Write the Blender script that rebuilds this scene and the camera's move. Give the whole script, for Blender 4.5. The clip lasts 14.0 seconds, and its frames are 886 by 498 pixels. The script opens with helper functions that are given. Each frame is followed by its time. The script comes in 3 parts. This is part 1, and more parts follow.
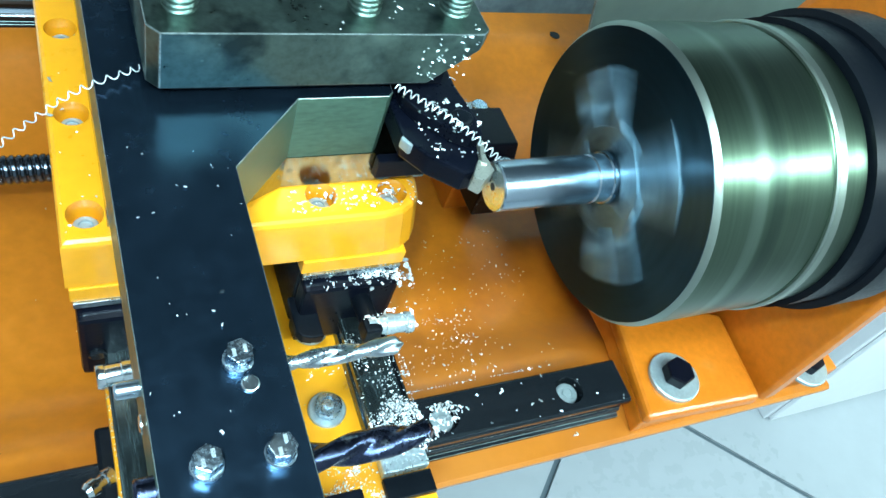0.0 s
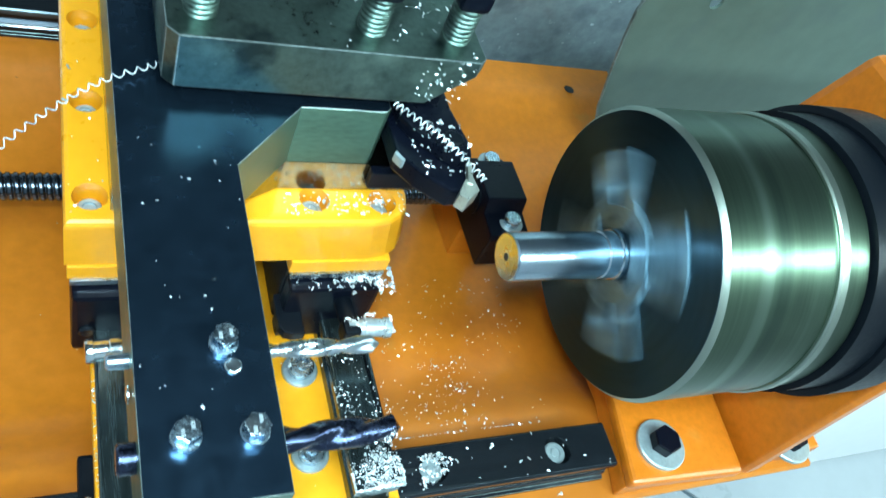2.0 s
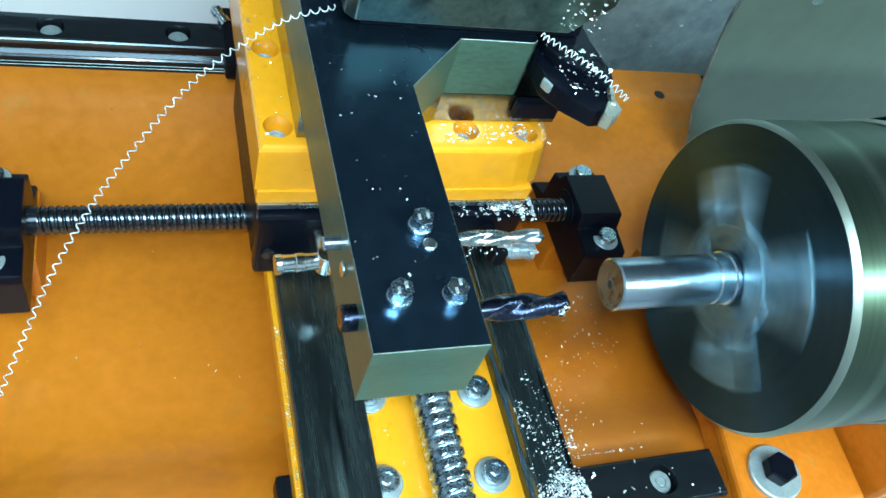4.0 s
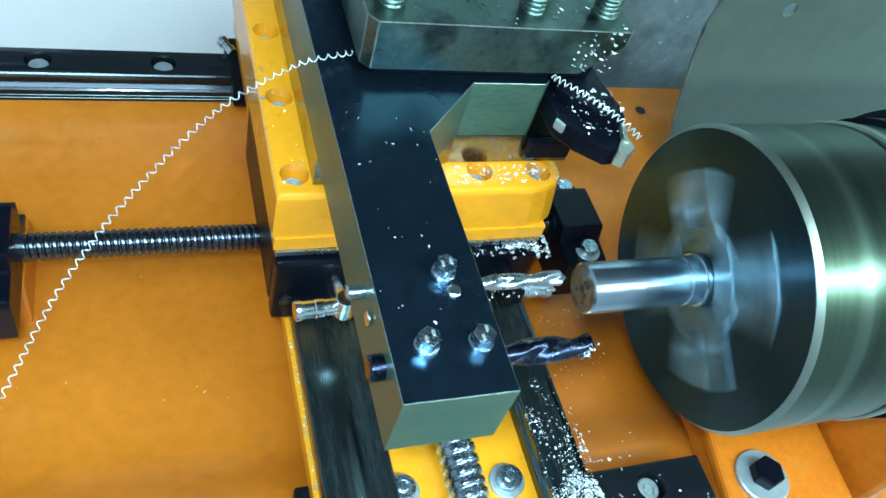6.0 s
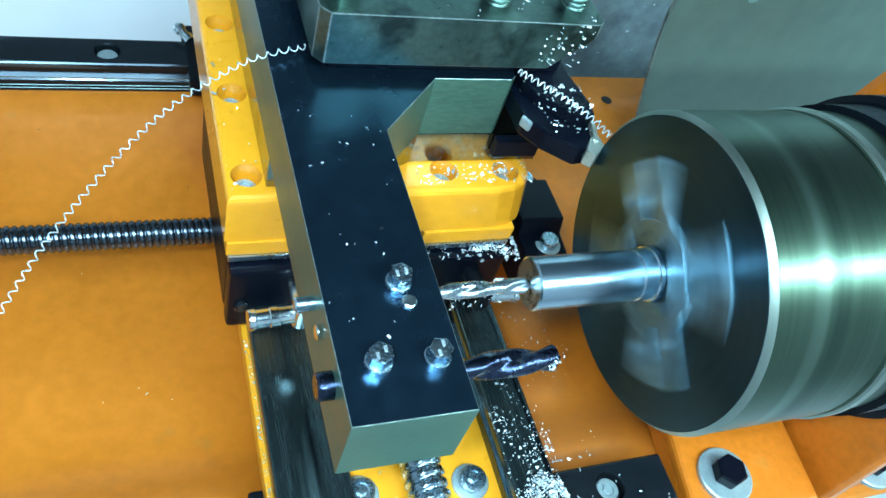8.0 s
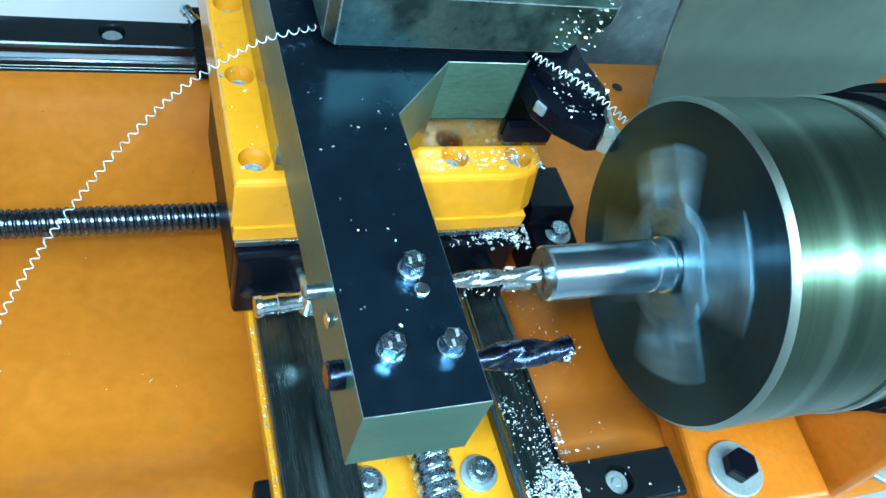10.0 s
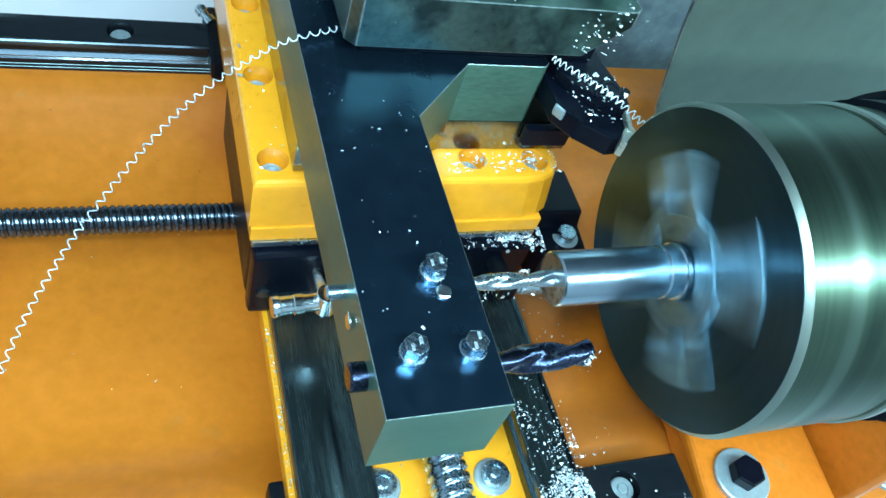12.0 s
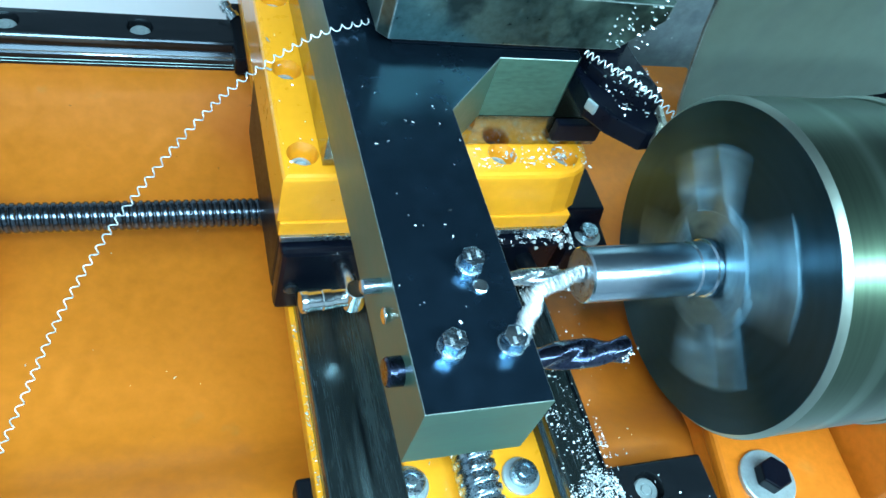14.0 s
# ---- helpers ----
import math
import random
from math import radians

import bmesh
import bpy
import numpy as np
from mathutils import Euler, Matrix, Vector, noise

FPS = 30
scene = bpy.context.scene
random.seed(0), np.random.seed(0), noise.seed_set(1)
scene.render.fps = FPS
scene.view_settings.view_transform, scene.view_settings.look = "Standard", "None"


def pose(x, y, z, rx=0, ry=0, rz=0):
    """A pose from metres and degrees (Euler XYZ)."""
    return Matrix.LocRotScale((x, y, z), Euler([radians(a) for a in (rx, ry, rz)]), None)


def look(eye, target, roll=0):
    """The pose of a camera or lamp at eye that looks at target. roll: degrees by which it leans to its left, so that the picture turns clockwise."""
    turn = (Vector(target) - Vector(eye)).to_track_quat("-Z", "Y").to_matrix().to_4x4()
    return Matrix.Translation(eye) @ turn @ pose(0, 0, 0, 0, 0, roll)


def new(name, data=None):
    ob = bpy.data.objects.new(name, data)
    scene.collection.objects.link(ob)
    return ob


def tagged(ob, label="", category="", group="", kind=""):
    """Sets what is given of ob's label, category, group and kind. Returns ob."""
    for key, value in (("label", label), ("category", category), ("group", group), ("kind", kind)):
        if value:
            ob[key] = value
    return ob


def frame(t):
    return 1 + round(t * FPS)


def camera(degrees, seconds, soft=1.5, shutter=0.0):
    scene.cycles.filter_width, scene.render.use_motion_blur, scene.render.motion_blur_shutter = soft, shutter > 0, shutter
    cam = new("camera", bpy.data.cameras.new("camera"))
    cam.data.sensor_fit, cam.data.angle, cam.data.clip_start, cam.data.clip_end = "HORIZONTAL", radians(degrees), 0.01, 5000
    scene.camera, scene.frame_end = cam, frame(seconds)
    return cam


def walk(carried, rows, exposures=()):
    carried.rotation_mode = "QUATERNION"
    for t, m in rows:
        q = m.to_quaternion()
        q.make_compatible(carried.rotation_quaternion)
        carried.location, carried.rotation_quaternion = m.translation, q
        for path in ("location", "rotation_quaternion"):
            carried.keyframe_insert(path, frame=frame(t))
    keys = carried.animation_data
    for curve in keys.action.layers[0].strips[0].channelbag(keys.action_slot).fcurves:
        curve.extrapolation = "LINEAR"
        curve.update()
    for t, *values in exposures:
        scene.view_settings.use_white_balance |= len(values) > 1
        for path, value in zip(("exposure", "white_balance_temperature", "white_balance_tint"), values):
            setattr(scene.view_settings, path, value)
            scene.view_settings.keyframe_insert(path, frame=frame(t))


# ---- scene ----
U = 0.000794  # metres in one drawing unit (the chuck is 125 units, 100 mm, across)
cam = camera(57.7, 14.0, shutter=0.34)
CAMERA_ROWS = [
    (0.0, -203.5, -168.9, 405.0, 37.83, -16.29, -19.87),
    (0.5, -203.5, -168.3, 405.4, 38.07, -16.38, -20.14),
    (1.0, -203.2, -168.9, 406.7, 38.25, -15.95, -20.07),
    (1.5, -208.5, -157.5, 401.2, 38.09, -16.77, -17.25),
    (1.7, -209.9, -157.4, 404.9, 39.15, -17.71, -16.42),
    (2.0, -214.1, -155.7, 418.1, 38.01, -20.11, -16.11),
    (2.2, -212.2, -156.3, 409.9, 36.86, -19.86, -16.09),
    (2.3, -213.1, -154.8, 405.2, 36.24, -19.33, -15.77),
    (2.5, -212.1, -155.1, 409.1, 36.34, -17.68, -15.32),
    (2.7, -213.3, -152.0, 406.3, 37.31, -16.62, -14.99),
    (3.0, -212.4, -141.6, 399.6, 37.01, -15.71, -13.76),
    (3.2, -215.7, -134.1, 404.3, 36.84, -15.22, -13.30),
    (5.3, -209.9, -150.1, 416.0, 39.31, -14.18, -14.82),
    (5.5, -208.6, -149.4, 416.7, 39.42, -14.16, -14.97),
    (6.0, -208.1, -151.0, 415.3, 39.85, -13.67, -14.95),
    (6.5, -206.9, -149.7, 415.3, 40.18, -13.27, -14.94),
    (7.0, -185.6, -149.6, 416.6, 39.97, -14.18, -15.89),
    (7.5, -187.7, -146.6, 414.7, 39.93, -14.18, -16.04),
    (8.0, -187.8, -145.4, 406.7, 39.68, -14.46, -16.08),
    (8.5, -187.4, -144.0, 403.5, 39.29, -14.44, -15.97),
    (9.0, -187.5, -142.2, 401.4, 38.92, -14.53, -15.86),
    (11.5, -189.7, -139.3, 400.4, 38.53, -14.86, -14.94),
    (12.0, -189.9, -138.3, 399.7, 38.56, -14.90, -14.86),
    (12.5, -191.9, -138.7, 399.8, 38.59, -14.99, -14.77),
    (13.0, -190.7, -138.3, 398.1, 38.58, -14.94, -14.64),
    (13.5, -190.2, -138.3, 396.5, 38.49, -14.80, -14.51),
    (14.0, -193.3, -136.2, 393.7, 38.45, -14.42, -14.13),
]
# seconds, travel along the spindle, travel across it
SLIDE_ROWS = [
    (0.0, -57.4, -59.7),
    (0.5, -57.4, -61.6),
    (1.0, -57.2, -62.5),
    (1.5, -62.9, -54.4),
    (1.7, -63.1, -46.3),
    (2.0, -62.4, -34.1),
    (2.2, -62.1, -27.0),
    (2.3, -63.0, -23.4),
    (2.5, -63.3, -14.9),
    (2.7, -57.3, -10.5),
    (3.0, -45.7, -2.5),
    (3.2, -39.8, 4.8),
    (5.3, -4.7, 29.9),
    (5.5, -5.1, 25.2),
    (6.0, -5.3, 6.1),
    (6.5, -1.0, 0.0),
    (7.0, -0.6, 0.0),
    (7.5, -0.0, 0.0),
    (8.0, 0.4, 0.0),
    (8.5, 1.2, 0.0),
    (9.0, 1.5, 0.0),
    (11.5, -0.7, 0.8),
    (12.0, 4.9, 0.8),
    (12.5, 5.6, 0.8),
    (13.0, 6.4, 0.8),
    (13.5, 7.0, 0.9),
    (14.0, 7.8, 0.9),
]
walk(cam, [(t, pose(x * U, y * U, z * U, a, b, c)) for t, x, y, z, a, b, c in CAMERA_ROWS],
     exposures=((0, 0.03, 6230, 12), (3, -0.08, 6180, 11), (6, -0.14, 5950, 11), (7, -0.06, 5720, 10), (8, 0.02, 5600, 8), (14, 0.02, 5600, 8)))

# ---- light ----
SPINDLE = 188.9  # height of the spindle line over the floor of the bed
world = bpy.data.worlds.new("room_light")
world.use_nodes = True
world.node_tree.nodes["Background"].inputs[0].default_value = (0.70, 0.86, 1.0, 1)
world.node_tree.nodes["Background"].inputs[1].default_value = 0.25
scene.world = world
scene.view_settings.exposure = 0.0


def area_lamp(name, eye, target, size, watts, colour):
    lamp = bpy.data.lights.new(name, "AREA")
    lamp.shape, lamp.size, lamp.energy, lamp.color = "DISK", size, watts, colour
    ob = new(name, lamp)
    ob.matrix_world = look(Vector(eye) * U, Vector(target) * U)
    return ob


area_lamp("work_lamp", (-235, -160, 465), (-60, 30, 120), 0.022, 1.35, (0.69, 0.96, 1.0))
area_lamp("ceiling_lamp", (-350, -1000, 2150), (100, 0, -300), 1.1, 58.0, (0.58, 0.89, 1.0))
# Unseen strip of light, added to lay a bright band along the chuck.
band_light = area_lamp("chuck_band_light", (1500, -880, 1180), (60, 0, 190), 0.06, 42.0, (0.70, 1.0, 0.97))
band_light.data.shape, band_light.data.size, band_light.data.size_y = "RECTANGLE", 2.4, 0.07
band_light.rotation_euler = (radians(42), 0, 0)


# ---- materials ----
def material(name, colour, rough=0.5, metal=0.0, spots=(), grain=60.0, vary=0.12, bump=0.1, rough_vary=0.1, coat=0.0, aniso=0.0, spec=0.5, random_tone=0.0, stretch=(1, 1, 1)):
    """A surface with two scales of variation; spots: (colour, scale, threshold, softness) for wear, stains and painted
    streaks of sheen.
    """
    m = bpy.data.materials.new(name)
    m.use_nodes = True
    nt = m.node_tree
    bsdf = nt.nodes["Principled BSDF"]
    coord = nt.nodes.new("ShaderNodeTexCoord")
    mapping = nt.nodes.new("ShaderNodeMapping")
    mapping.inputs["Scale"].default_value = stretch
    nt.links.new(coord.outputs["Object"], mapping.inputs[0])
    fine = nt.nodes.new("ShaderNodeTexNoise")
    fine.inputs["Scale"].default_value, fine.inputs["Detail"].default_value = grain * 12, 6
    broad = nt.nodes.new("ShaderNodeTexNoise")
    broad.inputs["Scale"].default_value, broad.inputs["Detail"].default_value = grain, 5
    for n in (fine, broad):
        nt.links.new(mapping.outputs[0], n.inputs["Vector"])
    both = nt.nodes.new("ShaderNodeMath")
    both.operation = "ADD"
    nt.links.new(fine.outputs[0], both.inputs[0])
    nt.links.new(broad.outputs[0], both.inputs[1])
    tone = nt.nodes.new("ShaderNodeMapRange")
    tone.inputs[1].default_value, tone.inputs[2].default_value = 0.6, 1.4
    tone.inputs[3].default_value, tone.inputs[4].default_value = 1 - vary, 1 + vary
    nt.links.new(both.outputs[0], tone.inputs[0])
    value = tone.outputs[0]
    if random_tone:
        info = nt.nodes.new("ShaderNodeNewGeometry")
        spread = nt.nodes.new("ShaderNodeMapRange")
        spread.inputs[3].default_value, spread.inputs[4].default_value = 1 - random_tone, 1 + random_tone
        nt.links.new(info.outputs["Random Per Island"], spread.inputs[0])
        times = nt.nodes.new("ShaderNodeMath")
        times.operation = "MULTIPLY"
        nt.links.new(value, times.inputs[0])
        nt.links.new(spread.outputs[0], times.inputs[1])
        value = times.outputs[0]
    scaled = nt.nodes.new("ShaderNodeVectorMath")
    scaled.operation = "SCALE"
    scaled.inputs[0].default_value = colour
    nt.links.new(value, scaled.inputs["Scale"])
    out = scaled.outputs[0]
    for tint, scale, threshold, soft in spots:
        n = nt.nodes.new("ShaderNodeTexNoise")
        n.inputs["Scale"].default_value, n.inputs["Detail"].default_value = scale, 7
        nt.links.new(mapping.outputs[0], n.inputs["Vector"])
        ramp = nt.nodes.new("ShaderNodeMapRange")
        ramp.inputs[1].default_value, ramp.inputs[2].default_value = threshold, threshold + soft
        nt.links.new(n.outputs[0], ramp.inputs[0])
        mix = nt.nodes.new("ShaderNodeMix")
        mix.data_type = "RGBA"
        nt.links.new(ramp.outputs[0], mix.inputs["Factor"])
        nt.links.new(out, mix.inputs["A"])
        mix.inputs["B"].default_value = (*tint, 1)
        out = mix.outputs["Result"]
    nt.links.new(out, bsdf.inputs["Base Color"])
    gloss = nt.nodes.new("ShaderNodeMapRange")
    gloss.inputs[1].default_value, gloss.inputs[2].default_value = 0.6, 1.4
    gloss.inputs[3].default_value, gloss.inputs[4].default_value = max(0.02, rough - rough_vary), rough + rough_vary
    nt.links.new(both.outputs[0], gloss.inputs[0])
    nt.links.new(gloss.outputs[0], bsdf.inputs["Roughness"])
    bsdf.inputs["Metallic"].default_value = metal
    bsdf.inputs["Specular IOR Level"].default_value = spec
    bsdf.inputs["Coat Weight"].default_value = coat
    bsdf.inputs["Coat Roughness"].default_value = 0.12
    if bump:
        b = nt.nodes.new("ShaderNodeBump")
        b.inputs["Strength"].default_value, b.inputs["Distance"].default_value = bump, 0.0006
        nt.links.new(both.outputs[0], b.inputs["Height"])
        nt.links.new(b.outputs[0], bsdf.inputs["Normal"])
    if aniso:
        tangent = nt.nodes.new("ShaderNodeTangent")
        tangent.direction_type, tangent.axis = "RADIAL", "X"
        nt.links.new(tangent.outputs[0], bsdf.inputs["Tangent"])
        bsdf.inputs["Anisotropic"].default_value = aniso
        bsdf.inputs["Anisotropic Rotation"].default_value = 0.25
    return m


ORANGE = material("orange_paint", (0.54, 0.155, 0.006), 0.40, grain=14, vary=0.18, bump=0.10, coat=0.25, spots=(((0.36, 0.075, 0.004), 9, 0.53, 0.28), ((0.40, 0.14, 0.02), 3.5, 0.55, 0.2), ((0.42, 0.20, 0.04), 31, 0.66, 0.12), ((0.08, 0.05, 0.02), 190, 0.74, 0.03)))
YELLOW = material("amber_paint", (0.86, 0.34, 0.008), 0.33, grain=16, vary=0.08, bump=0.08, coat=0.4, spots=(((0.62, 0.20, 0.006), 22, 0.62, 0.2), ((0.16, 0.10, 0.03), 160, 0.75, 0.03)))
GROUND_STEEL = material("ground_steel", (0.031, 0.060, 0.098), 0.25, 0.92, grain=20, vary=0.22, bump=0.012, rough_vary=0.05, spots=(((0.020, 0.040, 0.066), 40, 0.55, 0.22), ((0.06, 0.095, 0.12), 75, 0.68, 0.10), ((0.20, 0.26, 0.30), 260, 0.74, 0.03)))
BLOCK_STEEL = material("milled_steel", (0.135, 0.195, 0.17), 0.36, 1.0, grain=40, vary=0.35, bump=0.06, rough_vary=0.14, spots=(((0.30, 0.42, 0.35), 38, 0.60, 0.14), ((0.045, 0.07, 0.07), 55, 0.56, 0.14), ((0.42, 0.54, 0.46), 130, 0.70, 0.05)))
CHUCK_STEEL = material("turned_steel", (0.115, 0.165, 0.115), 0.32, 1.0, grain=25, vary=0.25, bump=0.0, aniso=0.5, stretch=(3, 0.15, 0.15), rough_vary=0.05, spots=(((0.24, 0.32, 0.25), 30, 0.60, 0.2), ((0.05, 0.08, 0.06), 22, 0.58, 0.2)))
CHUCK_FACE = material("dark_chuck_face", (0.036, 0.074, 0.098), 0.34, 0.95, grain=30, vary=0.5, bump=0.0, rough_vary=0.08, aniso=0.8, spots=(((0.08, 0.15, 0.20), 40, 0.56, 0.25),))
BRIGHT = material("bright_steel", (0.47, 0.57, 0.66), 0.26, 1.0, grain=40, vary=0.05, bump=0.0, rough_vary=0.02, stretch=(0.7, 0.02, 0.02))
FACED = material("faced_steel", (0.52, 0.58, 0.62), 0.28, 1.0, grain=50, vary=0.1, bump=0.02)
ZINC = material("zinc_plate", (0.72, 0.78, 0.80), 0.20, 1.0, grain=90, vary=0.2, bump=0.08)
# The stretched pale spots paint glossy streaks along the rail.
RAIL = material("rail_steel", (0.020, 0.025, 0.031), 0.17, 0.6, grain=30, vary=0.4, bump=0.02, rough_vary=0.10, stretch=(0.3, 6, 6), spots=(((0.11, 0.135, 0.145), 20, 0.58, 0.12),))
OILED = material("oiled_black", (0.003, 0.0045, 0.007), 0.38, 0.0, grain=50, vary=0.3, bump=0.05, spec=0.16)
BLACK_OXIDE = material("black_oxide", (0.002, 0.003, 0.007), 0.34, 0.0, grain=60, vary=0.35, bump=0.07, spec=0.18, spots=(((0.02, 0.028, 0.04), 150, 0.70, 0.06),))
DRILL_DARK = material("blued_drill", (0.045, 0.055, 0.095), 0.24, 1.0, grain=70, vary=0.4, bump=0.05, spots=(((0.35, 0.40, 0.46), 160, 0.66, 0.05),))
CARBIDE = material("carbide_insert", (0.55, 0.56, 0.48), 0.32, 0.8, grain=120, vary=0.2, bump=0.06)
CHIP = material("steel_chip", (0.80, 0.85, 0.87), 0.30, 0.5, grain=200, vary=0.2, bump=0.0, random_tone=0.55)
SHEET = material("guard_sheet", (0.15, 0.20, 0.165), 0.38, 0.6, grain=6, vary=0.16, bump=0.01, rough_vary=0.08, spots=(((0.12, 0.155, 0.15), 22, 0.55, 0.3), ((0.19, 0.15, 0.08), 8, 0.62, 0.2)))
PANEL = material("grey_panel", (0.27, 0.33, 0.34), 0.40, 0.4, grain=14, vary=0.3, bump=0.05, spots=(((0.14, 0.17, 0.19), 40, 0.55, 0.2), ((0.62, 0.68, 0.70), 210, 0.70, 0.04)))
TILE = material("floor_tile", (0.44, 0.45, 0.47), 0.32, grain=3, vary=0.05, bump=0.01, spots=(((0.41, 0.425, 0.45), 2, 0.52, 0.3),))
GROUT = material("tile_joint", (0.10, 0.13, 0.15), 0.8, grain=30, vary=0.2)
WHITE = material("white_paint", (0.88, 0.86, 0.87), 0.5, grain=3, vary=0.03, bump=0.02)
JAW = material("jaw_steel", (0.22, 0.35, 0.42), 0.44, 0.95, grain=60, vary=0.5, bump=0.0, rough_vary=0.12, aniso=0.75, spots=(((0.38, 0.56, 0.64), 60, 0.54, 0.2), ((0.08, 0.14, 0.18), 80, 0.56, 0.15)))
SCREW = material("oiled_screw", (0.085, 0.10, 0.12), 0.22, 0.95, grain=60, vary=0.3, bump=0.03)
# Pale streaks along y are the rail's reflected sheen, put into its colour.
CROSS_RAIL = material("cross_rail_steel", (0.070, 0.095, 0.10), 0.24, 0.9, grain=30, vary=0.5, bump=0.02, rough_vary=0.12, stretch=(7, 0.3, 7), spots=(((0.24, 0.33, 0.34), 18, 0.55, 0.12), ((0.015, 0.02, 0.026), 26, 0.56, 0.10)))
# Plate steel for upright faces, with the floor's green reflection put into its colour.
SIDE_SHEEN_STEEL = material("side_sheen_steel", (0.068, 0.122, 0.088), 0.38, 0.4, grain=25, vary=0.28, bump=0.01, rough_vary=0.08, stretch=(1, 1, 3), spec=0.3)
RIM = material("bright_rim", (0.36, 0.41, 0.35), 0.36, 1.0, grain=60, vary=0.1)
RISER = material("polished_riser", (0.27, 0.28, 0.23), 0.20, 1.0, grain=40, vary=0.3, bump=0.01, rough_vary=0.06, spots=(((0.12, 0.12, 0.09), 60, 0.58, 0.12), ((0.5, 0.5, 0.44), 210, 0.70, 0.04)))
HEAD_ORANGE = material("red_orange_paint", (0.60, 0.155, 0.006), 0.40, grain=22, vary=0.2, bump=0.14, coat=0.25, spots=(((0.64, 0.30, 0.06), 20, 0.54, 0.2), ((0.42, 0.09, 0.004), 14, 0.58, 0.2), ((0.55, 0.42, 0.22), 45, 0.68, 0.12), ((0.05, 0.025, 0.01), 70, 0.755, 0.02)))
# Pale steel for worn edges; the lamp's glint along them is in the colour.
WORN_GLINT = material("worn_edge_glint", (0.22, 0.27, 0.26), 0.42, 0.8, grain=150, vary=0.6)
DULL_ZINC = material("dull_zinc", (0.36, 0.42, 0.43), 0.42, 0.55, grain=60, vary=0.2, bump=0.05)
PALE_ZINC = material("pale_zinc", (0.58, 0.65, 0.68), 0.30, 0.75, grain=70, vary=0.25, bump=0.06)
BOLT_ZINC = material("bolt_zinc", (0.42, 0.52, 0.60), 0.26, 1.0, grain=110, vary=0.35, bump=0.14, spots=(((0.75, 0.82, 0.86), 130, 0.60, 0.08),))
DARK_CEILING = material("ceiling_paint", (0.10, 0.11, 0.12), 0.8, grain=3, vary=0.1)
# Near-black colour that stands in for the shade inside holes.
BORE_SHADE = material("bore_shade", (0.012, 0.012, 0.012), 0.7, grain=60, vary=0.3)


# ---- mesh helpers; coordinates in drawing units ----
def prism(pts, z0, z1, bevel=0.0, axis="z", segs=2, top_only=False):
    """A polygon of (a, b) points pushed from z0 to z1 along an axis."""
    bm = bmesh.new()
    place = {"z": lambda a, b, c: (a, b, c), "x": lambda a, b, c: (c, a, b), "y": lambda a, b, c: (a, c, b)}[axis]
    lower = [bm.verts.new(place(a, b, z0)) for a, b in pts]
    upper = [bm.verts.new(place(a, b, z1)) for a, b in pts]
    n = len(pts)
    bm.faces.new(lower[::-1])
    bm.faces.new(upper)
    for i in range(n):
        bm.faces.new((lower[i], lower[(i + 1) % n], upper[(i + 1) % n], upper[i]))
    bmesh.ops.recalc_face_normals(bm, faces=bm.faces)
    if bevel:
        edges = [e for e in bm.edges if not top_only or all(v in upper for v in e.verts)]
        bmesh.ops.bevel(bm, geom=edges, offset=bevel, segments=segs, profile=0.6, affect="EDGES", clamp_overlap=True)
    return bm


def box(x0, x1, y0, y1, z0, z1, bevel=0.6, segs=2):
    return prism(((x0, y0), (x1, y0), (x1, y1), (x0, y1)), z0, z1, bevel, segs=segs)


def turned(profile, origin, way, steps=48, wobble=None):
    """A solid turned round the line from origin along way: profile of (distance along, radius)."""
    bm = bmesh.new()
    way = Vector(way).normalized()
    side = way.orthogonal().normalized()
    other = way.cross(side)
    rings = []
    for d, r in profile:
        c = Vector(origin) + way * d
        rings.append([bm.verts.new(c + (side * math.cos(a) + other * math.sin(a)) * r) for a in (2 * math.pi * i / steps for i in range(steps))])
    for a, b in zip(rings, rings[1:]):
        for i in range(steps):
            bm.faces.new((a[i], a[(i + 1) % steps], b[(i + 1) % steps], b[i]))
    bm.faces.new(rings[0][::-1])
    bm.faces.new(rings[-1])
    bmesh.ops.recalc_face_normals(bm, faces=bm.faces)
    for f in bm.faces:
        f.smooth = len(f.verts) == 4
    return bm


def rod(p0, p1, r, steps=24, chamfer=0.4):
    d = (Vector(p1) - Vector(p0)).length
    return turned(((0, r - chamfer), (chamfer, r), (d - chamfer, r), (d, r - chamfer)), p0, Vector(p1) - Vector(p0), steps)


def hexagon(x, y, z0, z1, across, turn=0.0):
    pts = [(x + across / 1.732 * math.cos(turn + i * math.pi / 3), y + across / 1.732 * math.sin(turn + i * math.pi / 3)) for i in range(6)]
    return prism(pts, z0, z1, across * 0.06)


def joined(*parts):
    out = bmesh.new()
    for bm in parts:
        me = bpy.data.meshes.new("piece")
        bm.to_mesh(me)
        out.from_mesh(me)
        bm.free()
        bpy.data.meshes.remove(me)
    return out


